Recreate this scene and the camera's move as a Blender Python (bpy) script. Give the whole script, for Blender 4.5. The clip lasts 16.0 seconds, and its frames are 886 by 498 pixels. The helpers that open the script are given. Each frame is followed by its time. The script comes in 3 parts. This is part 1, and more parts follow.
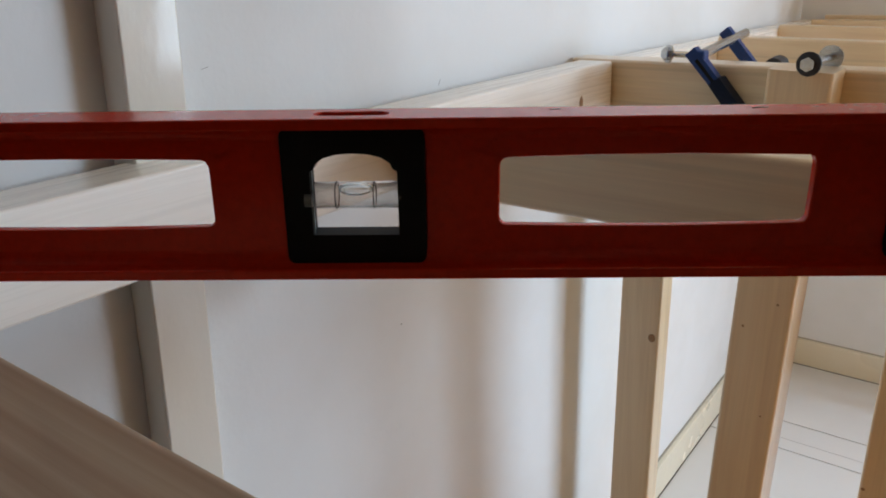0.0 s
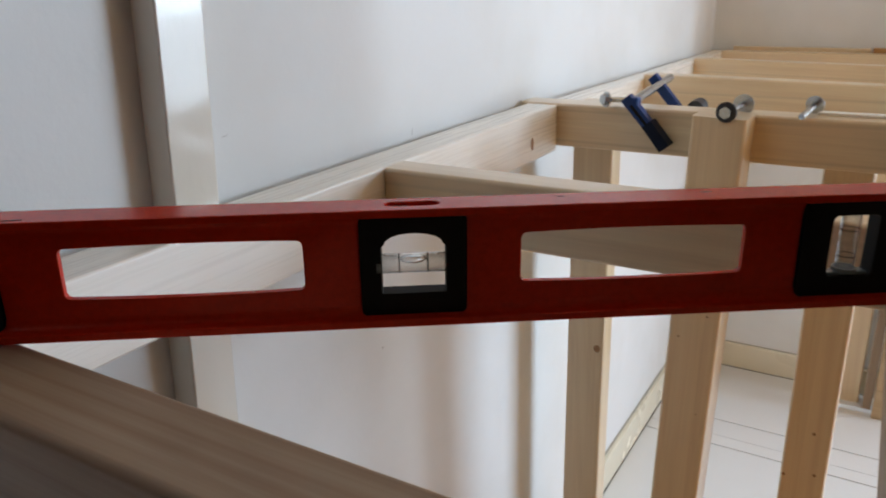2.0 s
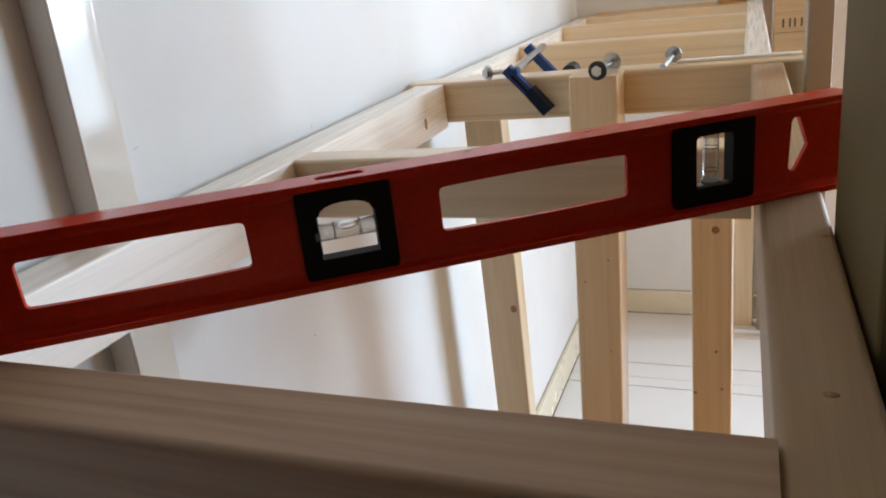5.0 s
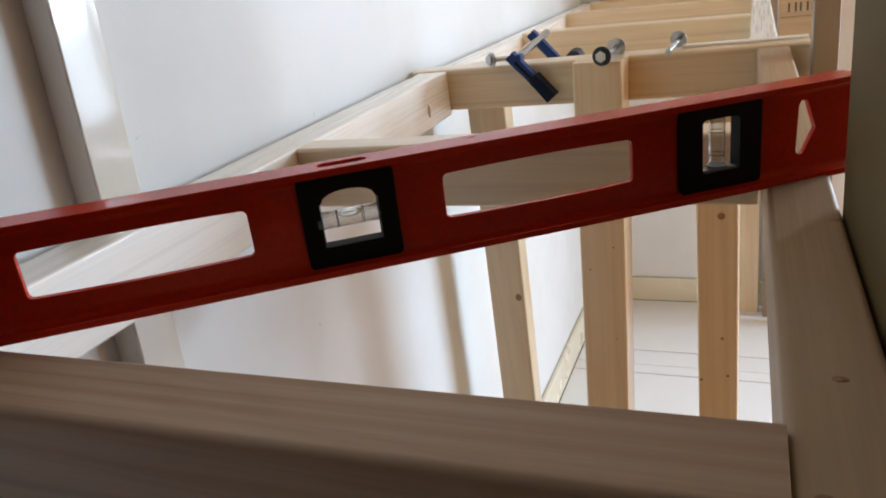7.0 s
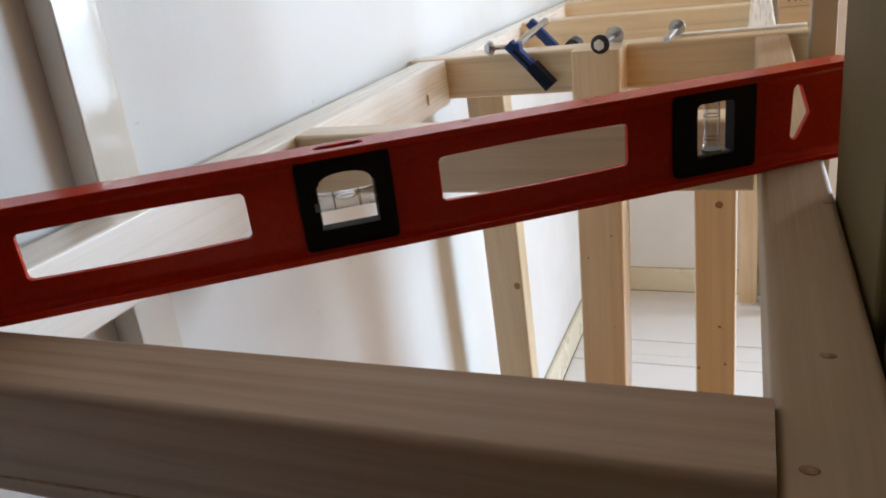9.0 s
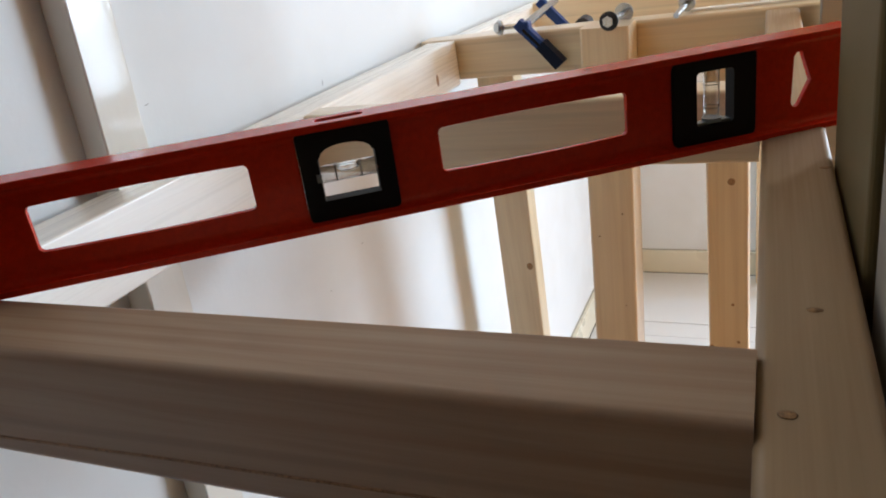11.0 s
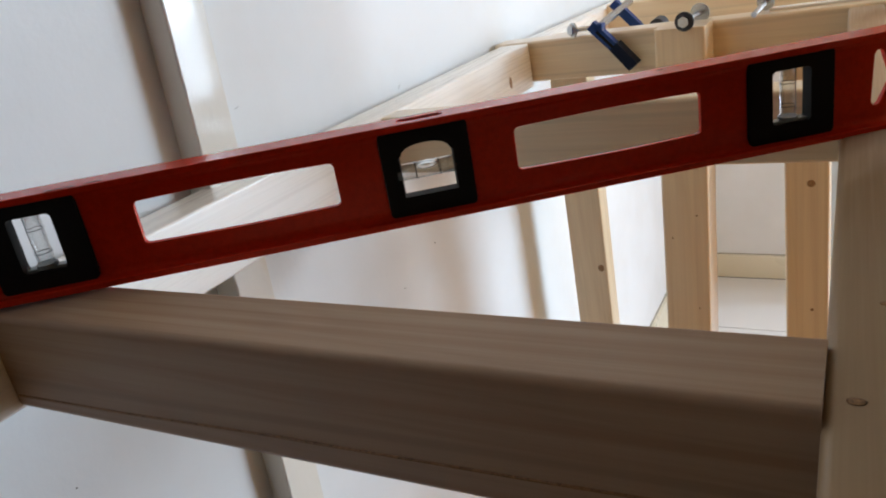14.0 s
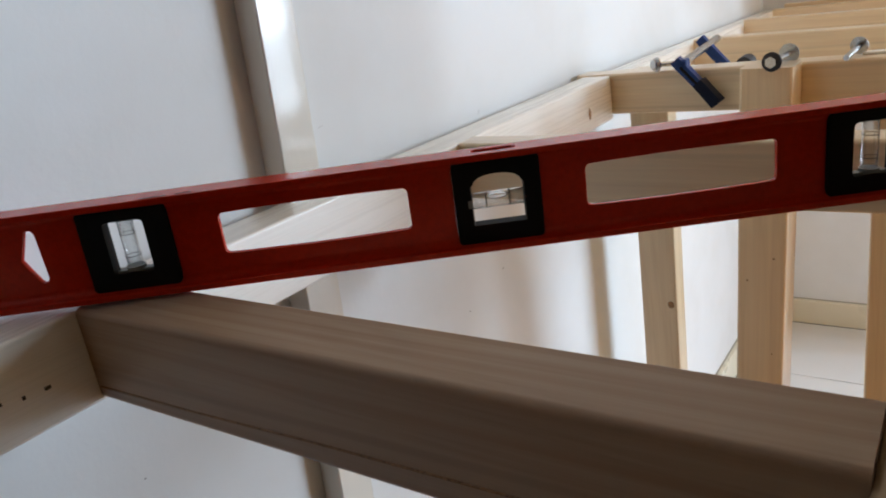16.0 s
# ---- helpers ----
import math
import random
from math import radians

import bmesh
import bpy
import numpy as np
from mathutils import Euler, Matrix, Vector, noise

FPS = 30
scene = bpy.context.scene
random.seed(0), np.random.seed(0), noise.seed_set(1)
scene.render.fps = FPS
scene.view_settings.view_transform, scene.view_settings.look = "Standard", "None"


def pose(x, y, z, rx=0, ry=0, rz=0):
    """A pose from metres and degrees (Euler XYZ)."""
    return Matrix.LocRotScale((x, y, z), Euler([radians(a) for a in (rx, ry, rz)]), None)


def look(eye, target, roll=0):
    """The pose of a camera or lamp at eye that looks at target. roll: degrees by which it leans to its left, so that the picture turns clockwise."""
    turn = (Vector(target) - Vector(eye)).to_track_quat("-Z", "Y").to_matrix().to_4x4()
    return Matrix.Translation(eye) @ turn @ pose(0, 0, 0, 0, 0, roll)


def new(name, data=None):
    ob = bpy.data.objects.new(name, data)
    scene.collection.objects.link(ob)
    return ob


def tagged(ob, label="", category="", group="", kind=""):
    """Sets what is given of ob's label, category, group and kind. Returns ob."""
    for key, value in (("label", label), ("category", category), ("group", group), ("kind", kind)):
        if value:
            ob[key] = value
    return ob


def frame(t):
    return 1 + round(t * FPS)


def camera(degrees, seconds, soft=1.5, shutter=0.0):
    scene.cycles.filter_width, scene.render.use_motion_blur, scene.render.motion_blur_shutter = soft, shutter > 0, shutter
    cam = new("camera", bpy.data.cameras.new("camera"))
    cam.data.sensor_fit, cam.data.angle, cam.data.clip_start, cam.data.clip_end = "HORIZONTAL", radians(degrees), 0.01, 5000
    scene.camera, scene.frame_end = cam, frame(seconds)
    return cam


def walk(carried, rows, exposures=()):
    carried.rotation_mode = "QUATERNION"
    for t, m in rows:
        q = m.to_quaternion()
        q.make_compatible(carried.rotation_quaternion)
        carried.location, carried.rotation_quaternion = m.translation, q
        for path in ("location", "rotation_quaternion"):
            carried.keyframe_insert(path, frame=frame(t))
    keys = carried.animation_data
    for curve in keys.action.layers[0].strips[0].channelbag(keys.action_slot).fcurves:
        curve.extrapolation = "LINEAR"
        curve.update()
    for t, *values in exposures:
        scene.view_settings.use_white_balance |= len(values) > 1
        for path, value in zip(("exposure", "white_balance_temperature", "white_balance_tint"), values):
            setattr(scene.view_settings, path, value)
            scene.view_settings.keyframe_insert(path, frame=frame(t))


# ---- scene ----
cam = camera(60.6, 16.0, soft=1.9, shutter=0.5)
PATH = [
    (0, (0.1203, 0.0742, 1.0603), (-1.0238, 1.5631, 0.3718), -1.85),
    (0.5, (0.1187, 0.0700, 1.0639), (-1.0222, 1.5612, 0.3751), -1.99),
    (1, (0.1184, 0.0471, 1.0779), (-1.0083, 1.5523, 0.3962), -1.7),
    (1.5, (0.1131, 0.0126, 1.0959), (-0.9353, 1.5788, 0.4265), -1.06),
    (2, (0.1262, -0.0220, 1.1144), (-0.8654, 1.5828, 0.4501), -1.66),
    (2.5, (0.1273, -0.0597, 1.1176), (-0.6968, 1.6322, 0.4407), -2.94),
    (3, (0.1295, -0.0888, 1.1225), (-0.5856, 1.6510, 0.4430), -4.13),
    (3.5, (0.1319, -0.0802, 1.1224), (-0.5623, 1.6674, 0.4413), -4.95),
    (4, (0.1356, -0.0741, 1.1187), (-0.5804, 1.6630, 0.4333), -6.01),
    (6.5, (0.1378, -0.0744, 1.1106), (-0.6439, 1.6210, 0.3932), -8.42),
    (7, (0.1364, -0.0716, 1.1099), (-0.6379, 1.6250, 0.3875), -8.27),
    (7.5, (0.1380, -0.0728, 1.1078), (-0.6356, 1.6228, 0.3822), -8.26),
    (8, (0.1436, -0.0731, 1.1084), (-0.6260, 1.6221, 0.3776), -8.23),
    (8.5, (0.1440, -0.0750, 1.1073), (-0.6272, 1.6179, 0.3728), -8.3),
    (9, (0.1402, -0.0759, 1.1061), (-0.6345, 1.6122, 0.3644), -8.27),
    (11.5, (0.1544, -0.0846, 1.0969), (-0.6757, 1.5668, 0.3328), -9.82),
    (12, (0.1518, -0.0864, 1.0998), (-0.6854, 1.5640, 0.3414), -10.06),
    (12.5, (0.1533, -0.0854, 1.1017), (-0.7032, 1.5596, 0.3533), -10.26),
    (13, (0.1548, -0.0880, 1.1008), (-0.7523, 1.5326, 0.3587), -10.62),
    (13.5, (0.1564, -0.0926, 1.0993), (-0.7931, 1.5049, 0.3602), -10.81),
    (14, (0.1575, -0.1002, 1.1004), (-0.8249, 1.4830, 0.3735), -10.94),
    (14.5, (0.1521, -0.1017, 1.1051), (-0.8757, 1.4638, 0.4032), -9.97),
    (15, (0.1581, -0.1054, 1.1034), (-0.9266, 1.4322, 0.4261), -9.47),
    (15.5, (0.1640, -0.1048, 1.1051), (-0.9452, 1.4238, 0.4470), -9.04),
    (16, (0.1661, -0.1060, 1.1076), (-0.9777, 1.4020, 0.4611), -8.83),
]
walk(cam, [(t, look(eye, target, roll)) for t, eye, target, roll in PATH], exposures=[(t, stops, 6220, 10) for t, stops in ((0.0, -0.36), (1.5, -0.36), (3.0, -0.15), (4.5, -0.02), (9.0, 0.02), (11.5, 0.14), (14.0, 0.05), (16.0, -0.12))])


# ---- light: daylight from one narrow window on the right, beyond the doorway ----
SKY = 0.12
world = bpy.data.worlds.new("world")
scene.world = world
world.use_nodes = True
wn = world.node_tree
sky = wn.nodes.new("ShaderNodeTexSky")
sky.sky_type = "NISHITA"
sky.sun_disc = False
sky.sun_elevation = radians(35)
sky.sun_rotation = radians(200)
wn.links.new(sky.outputs[0], wn.nodes["Background"].inputs[0])
wn.nodes["Background"].inputs[1].default_value = SKY

WIN_X0, WIN_X1, WIN_Z0, WIN_Z1, RIGHT, FAR = 1.08, 2.18, 0.30, 1.66, 2.30, 2.165
HORIZON = 1.03


def window_lamp(z0, z1, power, colour):
    """Daylight through one part of the window's opening."""
    lamp = bpy.data.lights.new("window_light", "AREA")
    lamp.shape = "RECTANGLE"
    lamp.size, lamp.size_y = WIN_X1 - WIN_X0, z1 - z0
    lamp.energy, lamp.color = power, colour
    x, z = (WIN_X0 + WIN_X1) / 2, (z0 + z1) / 2
    new("window_light", lamp).matrix_world = look((x, FAR + 0.05, z), (x - 0.5, FAR - 1.0, z - 0.15))


window_lamp(HORIZON, WIN_Z1, 64.0, (0.71, 0.86, 1.0))
window_lamp(WIN_Z0, HORIZON, 26.0, (0.73, 0.86, 1.0))


# ---- materials ----
def material(name):
    m = bpy.data.materials.new(name)
    m.use_nodes = True
    nt = m.node_tree
    return m, nt, nt.nodes["Principled BSDF"]


def node(nt, kind, **inputs):
    n = nt.nodes.new(kind)
    for key, value in inputs.items():
        n.inputs[key.replace("_", " ")].default_value = value
    return n


def coords(nt, scale, offset=True):
    """Object coordinates, scaled, shifted for each object by its random number."""
    tc = nt.nodes.new("ShaderNodeTexCoord")
    mp = nt.nodes.new("ShaderNodeMapping")
    mp.inputs["Scale"].default_value = scale
    nt.links.new(tc.outputs["Object"], mp.inputs["Vector"])
    if offset:
        info = nt.nodes.new("ShaderNodeObjectInfo")
        mul = nt.nodes.new("ShaderNodeMath")
        mul.operation = "MULTIPLY"
        mul.inputs[1].default_value = 37.0
        nt.links.new(info.outputs["Random"], mul.inputs[0])
        nt.links.new(mul.outputs[0], mp.inputs["Location"])
    return mp.outputs[0]


def ramp(nt, source, stops):
    r = nt.nodes.new("ShaderNodeValToRGB")
    while len(r.color_ramp.elements) < len(stops):
        r.color_ramp.elements.new(0.5)
    for e, (p, c) in zip(r.color_ramp.elements, stops):
        e.position, e.color = p, (*c, 1)
    nt.links.new(source, r.inputs[0])
    return r.outputs[0]


def mix(nt, fac, a, b, blend="MIX"):
    n = nt.nodes.new("ShaderNodeMix")
    n.data_type, n.blend_type = "RGBA", blend
    for sock, v in ((n.inputs[0], fac), (n.inputs[6], a), (n.inputs[7], b)):
        if isinstance(v, (int, float)):
            sock.default_value = v
        elif isinstance(v, tuple):
            sock.default_value = (*v, 1)
        else:
            nt.links.new(v, sock)
    return n.outputs[2]


def bump(nt, bsdf, source, strength, distance):
    b = node(nt, "ShaderNodeBump", Strength=strength, Distance=distance)
    nt.links.new(source, b.inputs["Height"])
    nt.links.new(b.outputs[0], bsdf.inputs["Normal"])


def noise_tex(nt, vec, scale, detail=4.0, rough=0.6):
    n = node(nt, "ShaderNodeTexNoise", Scale=scale, Detail=detail, Roughness=rough)
    nt.links.new(vec, n.inputs["Vector"])
    return n.outputs[0]


def pine(name, light, dark, gloss=0.45, coat=0.25, band=0.2, dirt=1.0):
    """Planed softwood: growth rings and fine fibres along the local x axis."""
    m, nt, bsdf = material(name)
    v = coords(nt, (0.7, 9.0, 9.0))
    warp = noise_tex(nt, v, 1.4, 3.0, 0.5)
    w = node(nt, "ShaderNodeTexWave", Scale=2.6, Distortion=7.0, Detail=2.0)
    w.wave_type, w.bands_direction = "BANDS", "DIAGONAL"
    nt.links.new(v, w.inputs["Vector"])
    rings = ramp(nt, w.outputs[1], [(0.0, (0, 0, 0)), (0.55, (0.15, 0.15, 0.15)), (0.93, (0.8, 0.8, 0.8)), (1.0, (0.3, 0.3, 0.3))])
    fibre = noise_tex(nt, coords(nt, (5.0, 420.0, 420.0)), 1.0, 3.0, 0.7)
    blotch = noise_tex(nt, coords(nt, (4.0, 22.0, 22.0)), 1.0, 3.0, 0.5)
    base = mix(nt, mix(nt, 0.6, rings, warp), light, dark)
    base = mix(nt, 0.13 * dirt, base, ramp(nt, fibre, [(0.3, (0.35, 0.3, 0.25)), (0.7, (1, 1, 1))]), "MULTIPLY")
    base = mix(nt, 0.18 * dirt, base, ramp(nt, blotch, [(0.35, (0.7, 0.55, 0.4)), (0.65, (1, 1, 1))]), "MULTIPLY")
    bands = noise_tex(nt, coords(nt, (0.9, 95.0, 95.0)), 1.0, 2.0, 0.45)
    base = mix(nt, band, base, ramp(nt, bands, [(0.40, (0.74, 0.58, 0.50)), (0.52, (0.92, 0.86, 0.82)), (0.62, (1, 1, 1))]), "MULTIPLY")
    lines = node(nt, "ShaderNodeTexWave", Scale=7.0, Distortion=2.2, Detail=1.0)
    lines.wave_type, lines.bands_direction = "BANDS", "Z"
    nt.links.new(coords(nt, (0.10, 1.0, 1.0)), lines.inputs["Vector"])
    base = mix(nt, ramp(nt, lines.outputs[1], [(0.965, (0, 0, 0)), (1.0, (0.26 * dirt,) * 3)]), base, tuple(c * 0.5 for c in dark))
    nt.links.new(base, bsdf.inputs["Base Color"])
    bsdf.inputs["Coat Weight"].default_value, bsdf.inputs["Coat Roughness"].default_value = coat, 0.30 if dirt > 0.5 else 0.42
    nt.links.new(ramp(nt, fibre, [(0.3, (gloss + 0.12,) * 3), (0.7, (gloss - 0.06,) * 3)]), bsdf.inputs["Roughness"])
    bump(nt, bsdf, fibre, 0.18, 0.0006)
    return m


def paint(name, colour, rough=0.6, relief=0.1, grain=90.0, stain=(0.86, 0.84, 0.80), streak=(1, 1, 1)):
    m, nt, bsdf = material(name)
    v = coords(nt, streak, False)
    fine = noise_tex(nt, v, grain, 4.0, 0.6)
    broad = noise_tex(nt, v, 3.2, 4.0, 0.6)
    base = mix(nt, ramp(nt, broad, [(0.4, (0, 0, 0)), (0.72, (0.6, 0.6, 0.6))]), colour, tuple(c * s for c, s in zip(colour, stain)))
    nt.links.new(base, bsdf.inputs["Base Color"])
    nt.links.new(ramp(nt, broad, [(0.3, (rough - 0.06,) * 3), (0.7, (rough + 0.06,) * 3)]), bsdf.inputs["Roughness"])
    bump(nt, bsdf, fine, relief, 0.002)
    return m


def plain(name, colour, rough=0.5, metal=0.0, grain=300.0, vary=0.25):
    m, nt, bsdf = material(name)
    n = noise_tex(nt, coords(nt, (1, 1, 1)), grain, 3.0, 0.6)
    base = mix(nt, ramp(nt, n, [(0.35, (0, 0, 0)), (0.7, (1, 1, 1))]), colour, tuple(c * (1 - vary) for c in colour))
    nt.links.new(base, bsdf.inputs["Base Color"])
    bsdf.inputs["Roughness"].default_value, bsdf.inputs["Metallic"].default_value = rough, metal
    bump(nt, bsdf, n, 0.05, 0.0005)
    return m


def clear(name, colour, ior, rough=0.0):
    m, nt, bsdf = material(name)
    bsdf.inputs["Base Color"].default_value = (*colour, 1)
    bsdf.inputs["Transmission Weight"].default_value = 1.0
    bsdf.inputs["IOR"].default_value, bsdf.inputs["Roughness"].default_value = ior, rough
    return m


PINE = pine("planed_pine", (0.84, 0.69, 0.455), (0.73, 0.56, 0.335), 0.34, 1.0)
# pine whitened so that the rails' window glare sits in the base colour
PINE_LIT = pine("planed_lit_pine", (0.94, 0.91, 0.85), (0.91, 0.87, 0.79), 0.26, 1.0, 0.04, 0.3)
# reddish pine made darker than it is, with the near joist's shade in it
PINE_RED_SHADE = pine("planed_pine_reddish_shaded", (0.52, 0.385, 0.265), (0.41, 0.28, 0.185), 0.5, 0.05, 0.55)
# right rail's pine, darkened to stand for the shade beside the door jamb
PINE_SHADED = pine("planed_shaded_pine", (0.43, 0.30, 0.175), (0.36, 0.24, 0.13), 0.45, 0.10, 0.15)
KNOT = plain("pine_knot", (0.42, 0.23, 0.10), 0.5, 0.0, 500.0, 0.6)
WALL = paint("white_wall_paint", (0.80, 0.82, 0.83), 0.7, 0.12, 120.0)
CREAM = paint("cream_gloss_paint", (0.80, 0.75, 0.60), 0.28, 0.25, 60.0, streak=(1, 1, 1))
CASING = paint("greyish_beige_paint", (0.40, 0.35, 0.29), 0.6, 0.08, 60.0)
# pale post's paint, greyed and darkened to hold the shade on its face
GREIGE = paint("shaded_grey_beige_paint", (0.30, 0.265, 0.22), 0.4, 0.06, 60.0)
# for unseen surfaces: brown only to warm the light they bounce
BROWN_BOUNCE = paint("brown_bounce_paint", (0.50, 0.25, 0.08), 0.6, 0.1, 60.0)
BRUSHED = paint("cream_brushed_paint", (0.82, 0.795, 0.72), 0.12, 0.16, 34.0, streak=(0.7, 1.6, 1.6))
# unseen near walls and ceiling, coloured to bounce warm light at the bench
ORANGE_BOUNCE = paint("orange_brown_bounce_paint", (0.60, 0.30, 0.10), 0.6, 0.1, 60.0)
CEILING = paint("cream_ceiling_paint", (0.80, 0.62, 0.40), 0.7, 0.1, 90.0)
FLOOR = paint("white_floor_paint", (0.80, 0.80, 0.80), 0.38, 0.05, 40.0, (0.95, 0.945, 0.94))
# beige paint darkened to brown: the jamb's shade is in the colour
JAMB = paint("shaded_beige_door_paint", (0.16, 0.115, 0.05), 0.6, 0.06, 60.0)
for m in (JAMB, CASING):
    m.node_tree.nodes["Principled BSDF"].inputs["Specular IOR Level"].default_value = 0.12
WHITE = paint("white_gloss_paint", (0.82, 0.82, 0.80), 0.3, 0.05, 60.0)
RED = plain("red_enamel", (0.58, 0.022, 0.004), 0.21, 0.0, 260.0, 0.18)
RED.node_tree.nodes["Principled BSDF"].inputs["Specular IOR Level"].default_value = 0.28
BLACK = plain("black_plastic", (0.003, 0.003, 0.0034), 0.7, 0.0, 500.0, 0.3)
BLACK.node_tree.nodes["Principled BSDF"].inputs["Specular IOR Level"].default_value = 0.25
STEEL = plain("zinc_plated_steel", (0.58, 0.60, 0.61), 0.26, 0.95, 400.0, 0.2)
BLUE = plain("blue_enamel", (0.011, 0.046, 0.20), 0.36, 0.0, 300.0, 0.3)
NAVY = plain("navy_rubber", (0.006, 0.011, 0.030), 0.5, 0.0, 300.0, 0.3)
RUBBER = plain("dark_rubber", (0.03, 0.03, 0.035), 0.6, 0.0, 300.0, 0.3)
TUBE, nt, _ = material("clear_acrylic")
see, gloss, edge, both = (nt.nodes.new("ShaderNode" + k) for k in ("BsdfTransparent", "BsdfGlossy", "LayerWeight", "MixShader"))
see.inputs[0].default_value = (0.92, 0.93, 0.925, 1)
gloss.inputs["Roughness"].default_value = 0.12
edge.inputs[0].default_value = 0.34
nt.links.new(edge.outputs["Facing"], both.inputs[0])
nt.links.new(see.outputs[0], both.inputs[1])
nt.links.new(gloss.outputs[0], both.inputs[2])
nt.links.new(both.outputs[0], nt.nodes["Material Output"].inputs[0])
AIR = clear("air_bubble", (1, 1, 1), 0.78)
BRACKET = plain("smoky_clear_plastic", (0.20, 0.23, 0.24), 0.2, 0.0, 400.0, 0.3)
for m, level_of_gloss in ((NAVY, 0.15), (BLUE, 0.3)):
    m.node_tree.nodes["Principled BSDF"].inputs["Specular IOR Level"].default_value = level_of_gloss
INK = plain("black_ink", (0.02, 0.02, 0.02), 0.6, 0.0, 300.0, 0.2)
JOINT = plain("grey_joint_line", (0.46, 0.43, 0.35), 0.9, 0.0, 300.0, 0.3)
GAP = plain("dark_joint", (0.13, 0.12, 0.105), 0.9, 0.0, 300.0, 0.3)


# ---- builders ----
def link(name, bm, mat, parent=None, label="", m=None, smooth=False):
    me = bpy.data.meshes.new(name)
    bmesh.ops.recalc_face_normals(bm, faces=bm.faces)
    bm.to_mesh(me)
    bm.free()
    me.materials.append(mat)
    for p in me.polygons:
        p.use_smooth = smooth
    ob = new(name, me)
    if parent:
        ob.parent = parent
    if m:
        ob.matrix_basis = m
    if label:
        ob["label"] = label
    return ob


def empty(name, m=None):
    ob = new(name)
    ob.empty_display_size = 0.05
    if m:
        ob.matrix_basis = m
    return ob


def block(x0, x1, y0, y1, z0, z1, bevel=0.0, segments=2, bm=None):
    bm = bm or bmesh.new()
    r = bmesh.ops.create_cube(bm, size=1.0, matrix=Matrix.Translation(((x0 + x1) / 2, (y0 + y1) / 2, (z0 + z1) / 2)) @ Matrix.Diagonal((x1 - x0, y1 - y0, z1 - z0, 1)))
    if bevel:
        edges = {e for v in r["verts"] for e in v.link_edges}
        bmesh.ops.bevel(bm, geom=list(edges), offset=bevel, segments=segments, profile=0.5, affect="EDGES")
    return bm


def rod(p, q, radius, sides=20, radius2=None, bm=None):
    bm = bm or bmesh.new()
    p, q = Vector(p), Vector(q)
    turn = (q - p).to_track_quat("Z", "Y").to_matrix().to_4x4()
    bmesh.ops.create_cone(bm, cap_ends=True, segments=sides, radius1=radius, radius2=radius if radius2 is None else radius2, depth=(q - p).length, matrix=Matrix.Translation((p + q) / 2) @ turn)
    return bm


def sheet(outer, holes, thick, bm=None, place=None):
    """A plate with holes: outlines in the local x, z plane, thickness along y about 0."""
    from mathutils.geometry import tessellate_polygon
    bm = bm or bmesh.new()
    place = place or Matrix.Identity(4)
    loops = [outer, *holes]
    flat = [p for lp in loops for p in lp]
    tris = tessellate_polygon([[Vector((a, b, 0)) for a, b in lp] for lp in loops])
    sides = []
    for y in (-thick / 2, thick / 2):
        sides.append([bm.verts.new(place @ Vector((a, y, b))) for a, b in flat])
        for t in tris:
            try:
                bm.faces.new([sides[-1][i] for i in t])
            except ValueError:
                pass
    n = 0
    for lp in loops:
        for i in range(len(lp)):
            a, b = n + i, n + (i + 1) % len(lp)
            bm.faces.new((sides[0][a], sides[0][b], sides[1][b], sides[1][a]))
        n += len(lp)
    return bm


def rounded(x0, x1, z0, z1, r, bow=0.0, n=5):
    """A rectangle with rounded corners; bow lifts the middle of its long sides."""
    pts = []
    for cx, cz, a0 in ((x1 - r, z1 - r, 0), (x0 + r, z1 - r, 90), (x0 + r, z0 + r, 180), (x1 - r, z0 + r, 270)):
        pts += [(cx + r * math.cos(radians(a0 + 90 * i / n)), cz + r * math.sin(radians(a0 + 90 * i / n))) for i in range(n + 1)]
        if bow and a0 in (0, 180):
            s = 1 if a0 == 0 else -1
            edge = z1 if a0 == 0 else z0
            for i in range(1, 8):
                f = i / 8
                x = (x1 - r) + ((x0 + r) - (x1 - r)) * f if a0 == 0 else (x0 + r) + ((x1 - r) - (x0 + r)) * f
                pts.append((x, edge + s * bow * 4 * f * (1 - f)))
    return pts


def timber(name, a, b, width, depth, mat, parent, label="", bevel=0.004, roll=0.0):
    """A planed batten from a to b (the middles of its end faces): local x runs along it, width across (y), depth up (z)."""
    a, b = Vector(a), Vector(b)
    d = (b - a).normalized()
    up = Vector((0, 0, 1)) if abs(d.z) < 0.9 else Vector((0, 1, 0))
    side = up.cross(d).normalized()
    up = d.cross(side)
    m = Matrix((d, side, up)).transposed().to_4x4()
    m.translation = (a + b) / 2
    half = (b - a).length / 2
    bm = block(-half, half, -width / 2, width / 2, -depth / 2, depth / 2)
    long_edges = [e for e in bm.edges if abs((e.verts[0].co - e.verts[1].co).x) > half]
    bmesh.ops.bevel(bm, geom=long_edges, offset=bevel, segments=3, profile=0.5, affect="EDGES")
    for e in bm.edges:
        e.smooth = not (abs(abs(e.verts[0].co.x) - half) < 1e-5 and abs(e.verts[0].co.x - e.verts[1].co.x) < 1e-5)
    ob = link(name, bm, mat, parent, label, m, smooth=True)
    even = ob.modifiers.new("even_normals", "WEIGHTED_NORMAL")
    even.keep_sharp = True
    return ob


